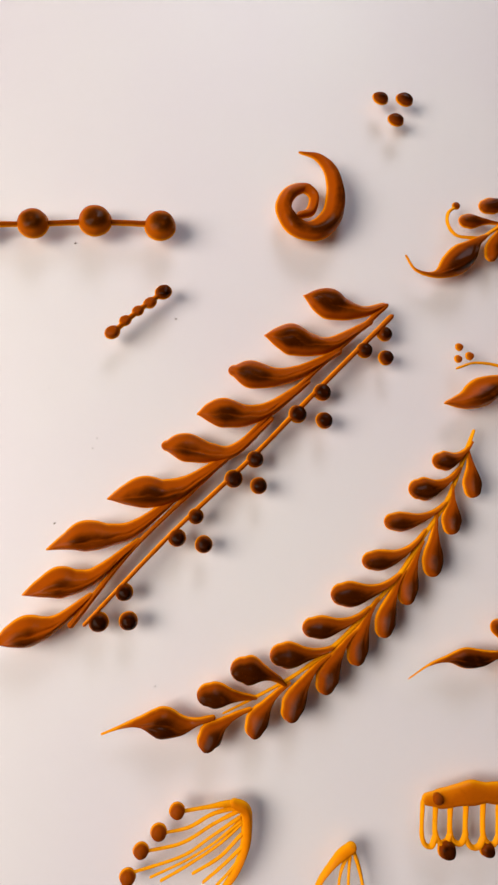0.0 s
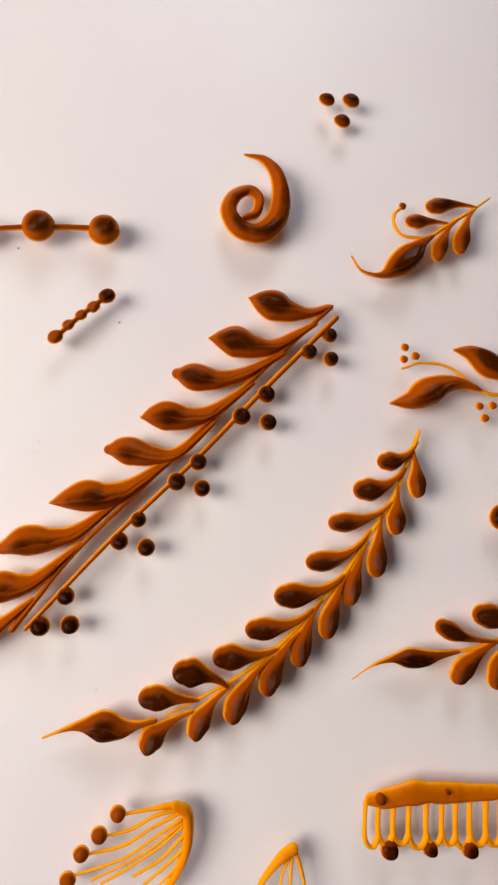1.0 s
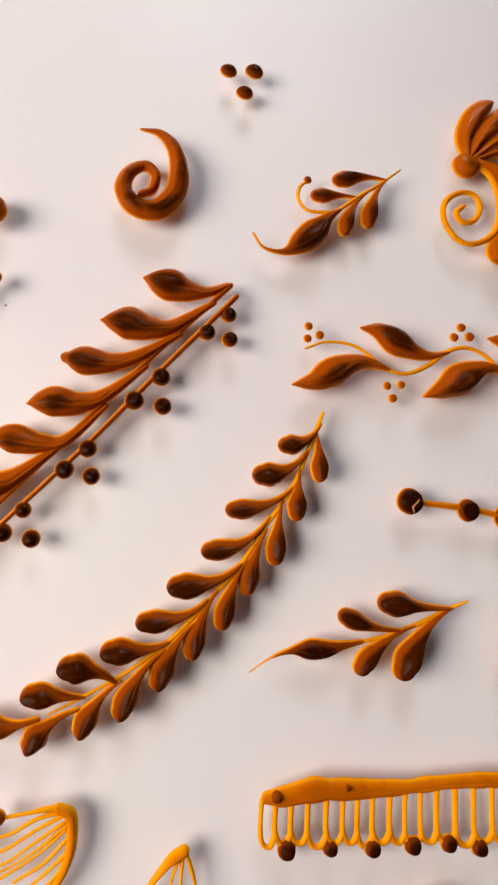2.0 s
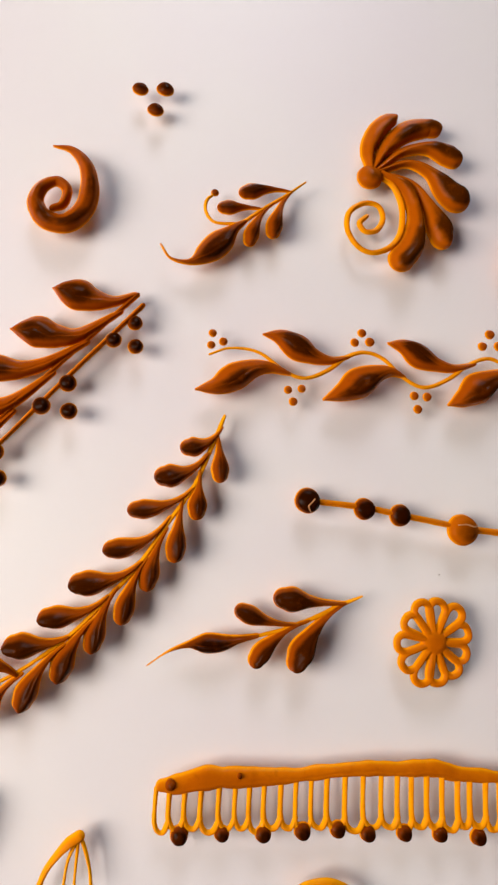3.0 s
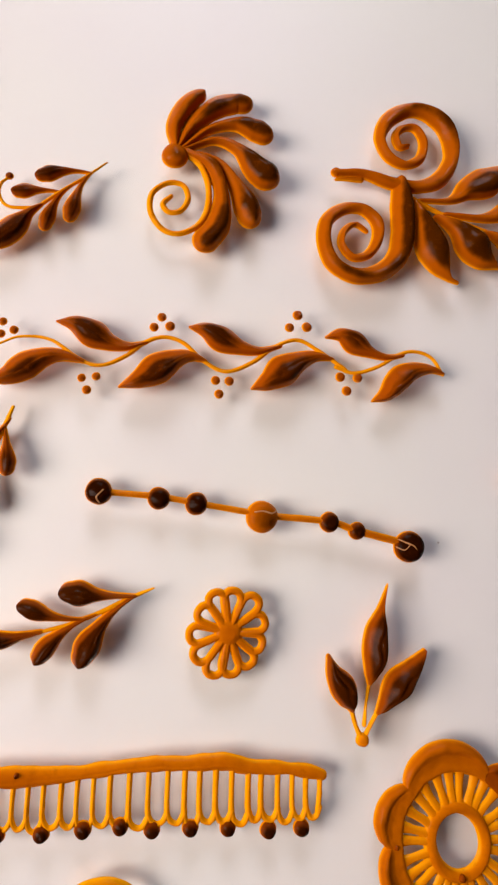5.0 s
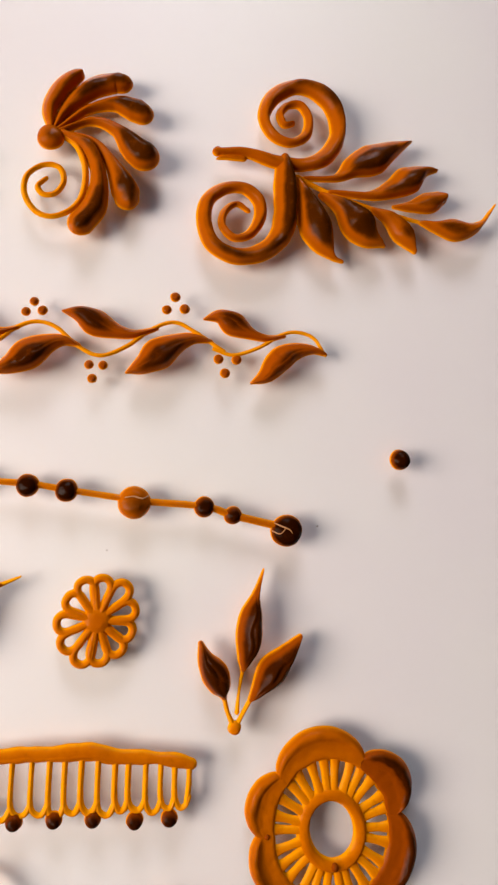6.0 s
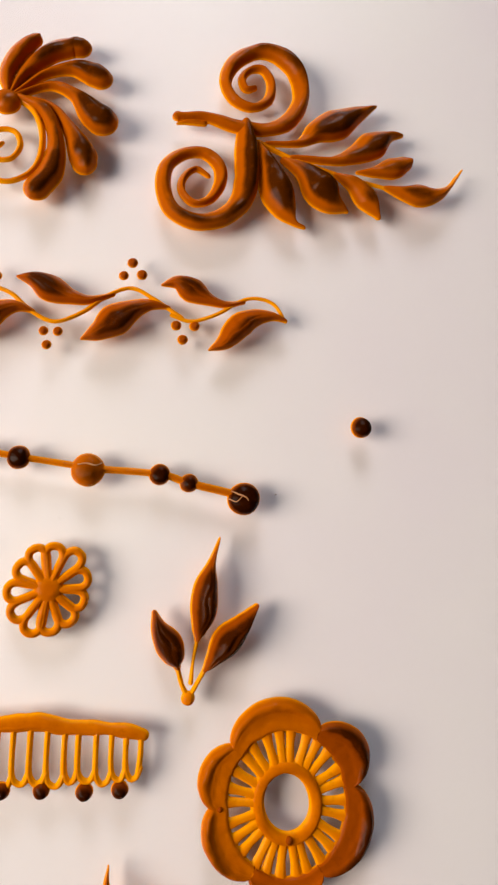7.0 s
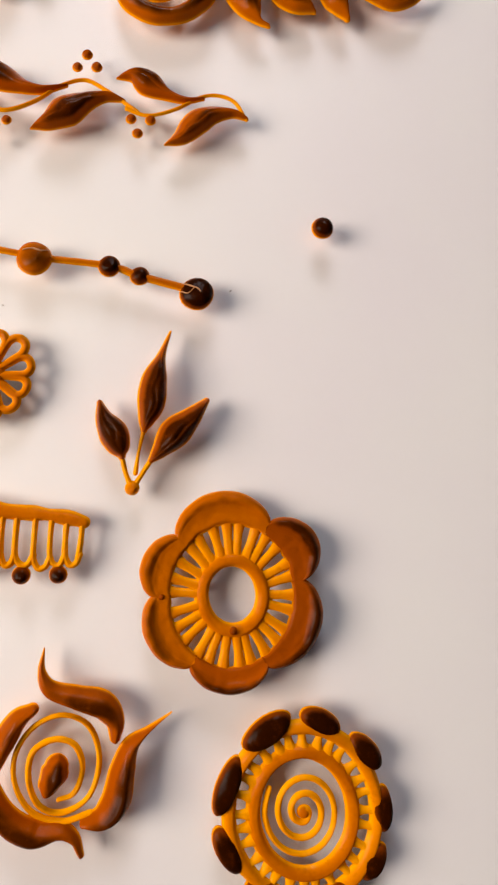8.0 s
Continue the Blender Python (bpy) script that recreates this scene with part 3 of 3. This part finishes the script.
rosette = thing("rosette", "round amber henna rosette of open looped petals", "rosette")
for x, y in [(104.99, -37.99), (109.49, -37.50), (114.69, -38.98), (116.75, -44.10), (116.11, -49.73), (113.56, -53.88), (109.12, -55.98), (104.60, -56.02), (100.89, -52.51), (99.48, -47.39), (101.66, -41.62)]:
    cx, cy = (108.33, -46.73)
    dx, dy = x - cx, y - cy
    far = math.hypot(dx, dy)
    ox, oy, w = -dy / far, dx / far, 1.95
    loop = [(cx + dx * f + ox * s, cy + dy * f + oy * s, w) for f, s in ((0.12, 0.4), (0.5, 1.35), (0.82, 2.0), (1.0, 1.0), (1.0, -1.0), (0.82, -2.0), (0.5, -1.35), (0.12, -0.4))]
    stroke("petal", loop, rosette, HONEY, 0.40)
bead("centre", *(108.33, -46.73), 6.73, rosette, HONEY, 0.17)

comb = thing("comb", "amber henna bar with hanging loops and dark dots", "comb")
stroke("bar", [(45.7, -78.9, 2.9), (49.3, -78.6, 4.1), (55.5, -77.3, 5.3), (63.7, -77.1, 4.5), (73.9, -76.7, 3.5), (82.9, -75.7, 3.2), (92.0, -75.0, 3.3), (100.0, -75.0, 3.4), (108.0, -74.8, 4.0),
               (113.3, -75.9, 3.6), (121.4, -76.4, 3.1), (127.6, -77.3, 3.1), (130.1, -78.0, 2.8)], comb, HONEY, 0.24, 0.2, label="broad amber bar", ragged=0.22)
TEETH = [(44.5, -79.5, 1.1), (47.5, -79.9, 1.3), (50.9, -79.9, 1.3), (54.5, -79.5, 1.3), (58.5, -79.0, 1.3), (62.1, -78.8, 1.2), (65.3, -78.6, 1.3), (68.6, -78.4, 1.3), (72.4, -78.1, 1.4), (75.8, -77.7, 1.2),
         (79.3, -77.2, 1.2), (82.9, -76.7, 1.4), (87.1, -76.3, 1.4), (91.3, -76.0, 1.3), (95.5, -76.0, 1.3), (99.3, -76.0, 1.4), (102.6, -76.3, 1.4), (106.2, -76.3, 1.5), (109.8, -76.5, 1.4), (113.5, -77.0, 1.5),
         (116.4, -77.3, 1.5), (120.2, -77.5, 1.4), (123.5, -77.8, 1.3), (126.6, -78.0, 1.4), (129.7, -78.5, 1.3)]
FOOT = -86.0
for k in range(24):
    (xa, ya, wa), (xb, yb, wb) = TEETH[k], TEETH[k + 1]
    slip = 0.18 * (-1) ** k
    foot = FOOT - (0.9 if k % 3 == 0 else 0.2) + 0.9 * k / 24
    mid, deep = (xa + xb) / 2, foot - 1.6
    wide = xb - xa
    stroke("loop", [(xa, ya, wa), (xa - 0.1, (ya + foot) / 2, wa * 0.9), (xa, foot + 0.6, wa), (xa + 0.22 * wide, deep + 0.5, wa), (mid + slip, deep, wa),
                    (xb - 0.22 * wide, deep + 0.5, wb), (xb, foot + 0.6, wb)], comb, AMBER, 0.5)
x, y, w = TEETH[24]
stroke("loop", [(x + 0.1, y, w), (x, (y + FOOT) / 2, w), (x - 0.5, FOOT, w)], comb, AMBER, 0.5)
bead("blot", *(47.55, -78.44), 2.88, comb, BROWN, 0.62, label="brown blot")
bead("blot", *(62.74, -76.36), 1.59, comb, BROWN, 1.15, label="brown blot")
for x, y, w in [(50.1, -88.8, 4.2), (59.4, -88.5, 3.5), (68.6, -88.5, 3.8), (77.4, -87.9, 3.9), (85.4, -87.5, 3.8), (92.3, -88.3, 3.8), (100.7, -88.2, 3.8), (109.0, -88.4, 3.7), (118.0, -89.0, 3.9), (125.5, -88.8, 3.8)]:
    bead("dot", x, y, w, comb, DARK, 0.40)

shell = thing("shell", "shell-shaped henna bloom of brown plumes with a curl", "shell")
stroke("curl", [(95.2, 75.8, 1.8), (98.9, 72.7, 1.8), (101.1, 66.6, 1.8), (100.8, 59.7, 1.8), (98.2, 55.2, 1.8), (93.3, 52.9, 1.6), (89.0, 54.3, 1.6), (86.1, 58.9, 1.6), (86.5, 64.1, 1.6), (90.5, 67.2, 1.6),
                (94.4, 66.7, 1.6), (95.8, 63.0, 1.6), (94.0, 59.5, 1.6), (90.9, 58.9, 1.6), (89.3, 61.1, 1.6), (91.3, 63.4, 1.3)], shell, AMBER, 0.5)
for knots in ([(91.9, 77.6, 2.3), (91.3, 83.3, 4.3), (93.5, 88.9, 5.4), (96.0, 92.1, 5.3), (97.6, 93.5, 4.6)],
              [(92.8, 77.7, 2.0), (96.5, 84.6, 4.4), (102.3, 90.1, 6.5), (107.4, 92.0, 6.6), (109.7, 92.0, 6.0)],
              [(93.5, 77.0, 2.0), (100.4, 83.2, 3.0), (107.6, 85.6, 4.4), (113.0, 84.3, 6.8), (115.2, 83.2, 6.5)],
              [(94.4, 76.8, 2.0), (102.3, 80.2, 2.7), (108.7, 77.9, 3.7), (113.2, 73.1, 7.3), (116.1, 70.7, 8.3)],
              [(94.9, 76.5, 1.7), (102.8, 74.4, 2.3), (107.8, 68.3, 4.0), (111.2, 61.5, 7.2), (112.0, 58.6, 6.5)],
              [(95.4, 76.2, 2.3), (101.7, 72.6, 4.0), (104.6, 64.4, 4.4), (103.7, 56.3, 7.1), (100.7, 51.5, 7.3)]):
    stroke("plume", knots, shell, RUST, 0.38, 0.10)
bead("centre", *(91.90, 75.01), 7.08, shell, RUST, 0.34)

arch = thing("arch", "rounded amber henna arch below the comb", "arch")
stroke("band", [(74.4, -104.7, 2.1), (76.3, -100.6, 2.4), (80.4, -98.6, 2.1), (84.8, -98.6, 2.1), (88.4, -100.7, 2.4), (90.3, -105.0, 2.1)], arch, AMBER, 0.4)

scroll = thing("scroll", "large brown henna double scroll with a leafy spray", "scroll")
stroke("upper_coil", [(135.3, 73.3, 2.4), (143.0, 73.3, 3.2), (150.5, 71.1, 4.1), (158.1, 70.6, 4.1), (164.2, 73.0, 4.8), (167.9, 79.4, 4.5), (167.3, 87.0, 5.3), (163.0, 92.4, 5.6), (156.8, 94.0, 4.9), (150.6, 90.5, 4.6),
                      (147.9, 84.4, 3.5), (150.0, 79.1, 3.2), (154.5, 76.9, 2.9), (159.0, 79.0, 2.9), (160.1, 84.1, 2.6), (158.0, 88.0, 2.4), (154.5, 88.1, 2.4), (152.3, 85.3, 2.3), (153.3, 82.3, 2.3), (155.5, 82.7, 1.8)],
       scroll, RUST, 0.4, 0.07)
bead("knob", *(135.44, 73.29), 2.98, scroll, RUST, 0.42)
stroke("prong", [(135.5, 71.3, 0.94), (137.8, 71.7, 1.6), (142.3, 71.6, 1.9)], scroll, RUST, 0.4)
stroke("lower_coil", [(153.0, 70.7, 4.4), (153.5, 63.8, 6.6), (153.4, 55.7, 6.5), (151.6, 49.3, 5.8), (146.8, 44.9, 5.1), (140.2, 43.7, 4.8), (134.4, 46.6, 4.5), (132.0, 52.7, 4.2), (132.8, 58.9, 4.0), (137.2, 62.6, 3.7),
                      (142.3, 62.9, 3.4), (146.2, 59.5, 3.7), (146.5, 54.5, 3.4), (143.8, 49.9, 2.7), (139.6, 48.9, 2.4), (136.7, 52.0, 2.1), (137.2, 55.8, 2.1), (140.2, 58.3, 1.8), (143.5, 56.5, 1.4)],
       scroll, RUST, 0.4, 0.07)
stroke("stem", [(156.8, 66.7, 1.9), (165.5, 62.6, 1.4), (177.5, 58.5, 1.3), (191.2, 54.8, 1.3)], scroll, AMBER, 0.4)
for knots in ([(158.8, 66.5, 1.6), (167.1, 67.0, 2.5), (172.1, 70.5, 6.7), (177.3, 73.0, 9.1), (182.8, 76.3, 5.5), (188.4, 79.1, 0.99)],
              [(165.5, 62.8, 1.6), (176.1, 62.3, 2.9), (182.7, 64.6, 5.8), (187.4, 67.6, 8.1), (191.4, 70.1, 3.9), (195.0, 70.7, 1.5)],
              [(182.9, 59.3, 1.3), (187.5, 59.6, 3.5), (192.4, 60.9, 6.4), (195.6, 62.4, 4.5)],
              [(190.2, 55.0, 1.6), (194.2, 53.9, 4.1), (199.1, 53.3, 7.0), (203.9, 53.8, 4.2), (207.2, 55.8, 1.6), (209.6, 58.9, 0.97), (211.4, 61.3, 0.49)],
              [(156.8, 65.6, 1.9), (159.1, 59.1, 6.2), (161.4, 52.1, 9.0), (163.4, 47.4, 6.4), (165.7, 44.2, 2.1), (168.1, 43.1, 1.2)],
              [(163.2, 61.7, 1.9), (168.4, 58.6, 5.3), (172.5, 53.8, 9.7), (175.5, 50.3, 7.2), (179.4, 48.0, 1.4)],
              [(177.1, 58.1, 1.6), (181.7, 55.5, 4.7), (185.0, 51.1, 6.3), (187.7, 46.8, 1.9)]):
    leaf(knots, scroll, RUST, 0.36, 0.14)

bud = thing("three_leaves", "three dark henna leaves joined at a small base", "leaf trio")
for knots in ([(146.8, -35.7, 0.53), (145.0, -41.2, 2.1), (143.6, -46.9, 5.9), (143.1, -52.5, 5.9), (142.3, -55.9, 3.8), (141.8, -58.1, 1.5)],
              [(132.1, -52.3, 1.4), (133.2, -55.6, 4.0), (135.3, -58.9, 6.5), (136.8, -62.3, 4.7), (137.4, -64.0, 1.7)],
              [(155.2, -51.2, 1.5), (151.9, -55.0, 4.8), (148.4, -58.6, 6.8), (145.3, -62.6, 3.8), (143.6, -64.6, 1.5)]):
    leaf(knots, bud, BROWN, 0.41, 0.42)
for knots in ([(137.4, -64.0, 1.1), (138.4, -67.7, 1.1), (139.8, -70.6, 1.4)], [(141.8, -58.1, 1.0), (140.9, -62.9, 0.75), (140.4, -67.5, 1.1)], [(143.6, -64.6, 1.1), (141.7, -67.8, 1.1), (140.1, -70.6, 1.2)]):
    stroke("stalk", knots, bud, AMBER)
stroke("crack", [(144.5, -45.0, 0.39), (144.1, -46.6, 0.51), (144.0, -48.4, 0.38)], bud, FLAKE, 0.5, lift=1.95, label="pale crack")
bead("base", *(139.83, -70.70), 3.19, bud, AMBER, 0.45)

lone = thing("dot", "single round dark henna dot", "dot")
bead("paste", *(181.20, -9.25), 5.24, lone, DARK, 0.38)

bloom = thing("six_petal_flower", "large amber henna flower with slotted disc and open centre", "flower")
cx, cy = (161.58, -92.64)
unit = 11.72 / 100
stroke("inner_ring", ellipse(cx, cy, 55 * unit, 62 * unit, 27 * unit, 8), bloom, HONEY, 0.27, 0.1, True)
for k in range(26):
    a = 2 * math.pi * (k + 0.12 * math.sin(k * 2.3)) / 26
    c, s = math.cos(a), math.sin(a)
    stroke("spoke", [(cx + 58 * unit * c, cy + 66 * unit * s, 22 * unit), (cx + 71 * unit * c, cy + 81 * unit * s, 18 * unit), (cx + 88 * unit * c, cy + 100 * unit * s, 16.5 * unit),
                      (cx + 100 * unit * c, cy + 114 * unit * s, 19 * unit), (cx + 110 * unit * c, cy + 126 * unit * s, 23 * unit)], bloom, HONEY, 0.20)
# right-hand petals take browner paste and higher welts: their shade put into the colour
BROAD = [(136, 16.9, 61, 16.6, 21.9, HONEY, 1.0), (63.5, 16.6, 10.5, 14.9, 22.0, BROWN, 1.7), (13, 14.9, -63, 16.3, 20.2, BROWN, 1.5),
         (-61, 16.3, -121, 16.6, 20.1, RUSSET, 2.2), (-119, 16.6, -179.5, 16.3, 20.1, HONEY, 1.5), (183, 16.3, 134, 16.9, 20.4, HONEY, 1.1)]
for a0, r0, a1, r1, peak, matter, high in BROAD:
    broad_petal(bloom, (cx, cy), (a0, r0), (a1, r1), peak, (109 * unit, 123 * unit), matter, high)

bead("blot", *(146.84, -93.02), 1.97, bloom, BROWN, 0.7, label="brown blot")
bead("blot", *(161.84, -99.84), 2.20, bloom, BROWN, 0.7, label="brown blot")

wheel = thing("spiral_flower", "round amber henna flower with spiral heart and dark petals", "flower")
cx, cy = (176.60, -134.97)
stroke("ring", ellipse(cx, cy, 86 * unit, 97 * unit, 26 * unit, 8), wheel, HONEY, 0.30, 0.1, True)
stroke("spiral", spiral(cx, cy, 5 * unit, 68 * unit, 60, -2.75, 13 * unit, 10 * unit, 1.1), wheel, AMBER, 0.5)
bead("heart", cx, cy, 22 * unit, wheel, RUST, 0.36, label="small brown heart")
stroke("rim", ellipse(cx, cy + 1 * unit, 128 * unit, 136 * unit, 26 * unit, 8), wheel, AMBER, 0.35, 0.1, True)
for k in range(28):
    a = 2 * math.pi * (k + 0.12 * math.sin(k * 1.9)) / 28
    c, s = math.cos(a), math.sin(a)
    stroke("spoke", [(cx + 94 * unit * c, cy + 104 * unit * s, 24 * unit), (cx + 103 * unit * c, cy + 113 * unit * s, 17 * unit), (cx + 112 * unit * c, cy + 121 * unit * s, 14 * unit),
                      (cx + 121 * unit * c, cy + 129 * unit * s, 17 * unit), (cx + 129 * unit * c, cy + 137 * unit * s, 22 * unit)], wheel, AMBER, 0.22)
for knots in ([(166.2, -121.8, 3.9), (169.1, -119.2, 5.7), (171.9, -118.0, 5.0)], [(177.7, -116.9, 3.4), (180.1, -117.5, 5.0), (182.7, -119.0, 3.4)], [(187.6, -121.9, 3.6), (189.6, -123.6, 5.2), (190.9, -125.5, 3.6)],
              [(192.6, -131.6, 3.1), (193.0, -134.6, 4.3), (192.7, -137.2, 3.1)], [(191.8, -142.4, 3.1), (190.8, -144.4, 4.6), (189.2, -146.2, 3.0)], [(163.2, -125.9, 2.3), (160.7, -129.7, 4.8), (160.1, -133.9, 4.0)],
              [(160.0, -138.8, 2.8), (161.3, -141.9, 4.7), (163.3, -144.2, 3.4)], [(166.7, -148.4, 3.7), (170.3, -150.5, 4.9), (173.1, -151.4, 3.7)], [(179.3, -151.5, 3.7), (182.7, -150.8, 4.9), (185.6, -149.1, 3.8)]):
    (x0, y0, w0), (xm, ym, wm), (x1, y1, w1) = knots
    long = math.hypot(x1 - x0, y1 - y0) + (w0 + w1) / 2 + 0.5
    bead("petal", 0.3 * (x0 + x1) + 0.4 * xm, 0.3 * (y0 + y1) + 0.4 * ym, math.sqrt(long * wm), wheel, DARK, 0.27, math.sqrt(long / wm),
         math.degrees(math.atan2(y1 - y0, x1 - x0)), "dark brown petal")

rose = thing("rose", "henna rose of coiled amber strands within brown petals", "rose")
cx, cy = (126.82, -127.02)
for knots in ([(123.6, -103.5, 0.33), (123.4, -107.9, 1.7), (125.4, -111.3, 3.6), (130.8, -112.9, 4.8), (135.8, -114.3, 5.8), (138.4, -117.5, 4.1), (138.6, -120.7, 2.2)],
              [(149.7, -115.9, 0.33), (145.5, -118.9, 1.4), (141.8, -122.0, 3.6), (140.3, -126.7, 5.2), (139.3, -132.2, 5.9), (136.9, -135.0, 4.9), (133.7, -135.8, 2.5)],
              [(133.0, -141.9, 1.5), (131.5, -138.8, 2.5), (128.6, -137.3, 3.7), (123.8, -137.7, 5.3), (119.0, -135.6, 5.3), (115.6, -130.9, 4.2), (115.1, -126.8, 2.1)],
              [(122.1, -115.1, 2.6), (119.1, -117.2, 4.3), (116.8, -121.5, 4.5), (115.5, -126.3, 2.3)]):
    stroke("petal", knots, rose, RUSSET, 0.42, 0.08)
stroke("coil", [(134.5, -134.4, 1.3), (129.1, -135.9, 1.3), (123.1, -134.1, 1.3), (119.6, -129.0, 1.1), (119.4, -123.3, 1.1), (122.7, -118.4, 1.1), (128.1, -116.3, 1.1), (133.4, -118.5, 1.2), (135.7, -124.6, 1.2), (134.1, -131.3, 1.1),
                (129.2, -134.3, 1.3), (124.6, -133.1, 1.3), (122.2, -128.5, 1.3), (122.6, -123.3, 1.3), (126.5, -120.9, 1.3), (130.7, -121.9, 1.3), (132.5, -126.1, 1.2), (131.2, -130.7, 1.1), (128.2, -132.0, 0.95)], rose, AMBER, 0.5)
stroke("heart", [(127.4, -125.8, 4.9), (127.1, -127.0, 5.8), (126.2, -128.9, 4.5)], rose, RUSSET, 0.46)

# ---- crumbs of dried paste ----
for x, y, w in [(-46.6, 42.7, 0.57), (-20.5, 26.2, 0.56), (-35.6, -4.8, 0.39), (-36.4, -7.3, 0.39), (-42.7, -25.0, 0.50), (-48.0, 6.0, 0.40), (-16.7, -58.4, 0.36)]:
    crumb = thing("crumb", "tiny dark crumb of dried henna paste", "crumb", "crumbs of paste")
    bead("paste", x, y, w, crumb, CRUMB, 0.25, 1.2, 30)
for x, y, w in [(110.0, -31.0, 0.39), (160.0, -25.6, 0.54), (157.3, -44.6, 0.26), (127.3, -37.2, 0.26)]:
    crumb = thing("crumb", "tiny dark crumb of dried henna paste", "crumb", "crumbs of paste")
    bead("paste", x, y, w, crumb, CRUMB, 0.25, 1.2, 30)
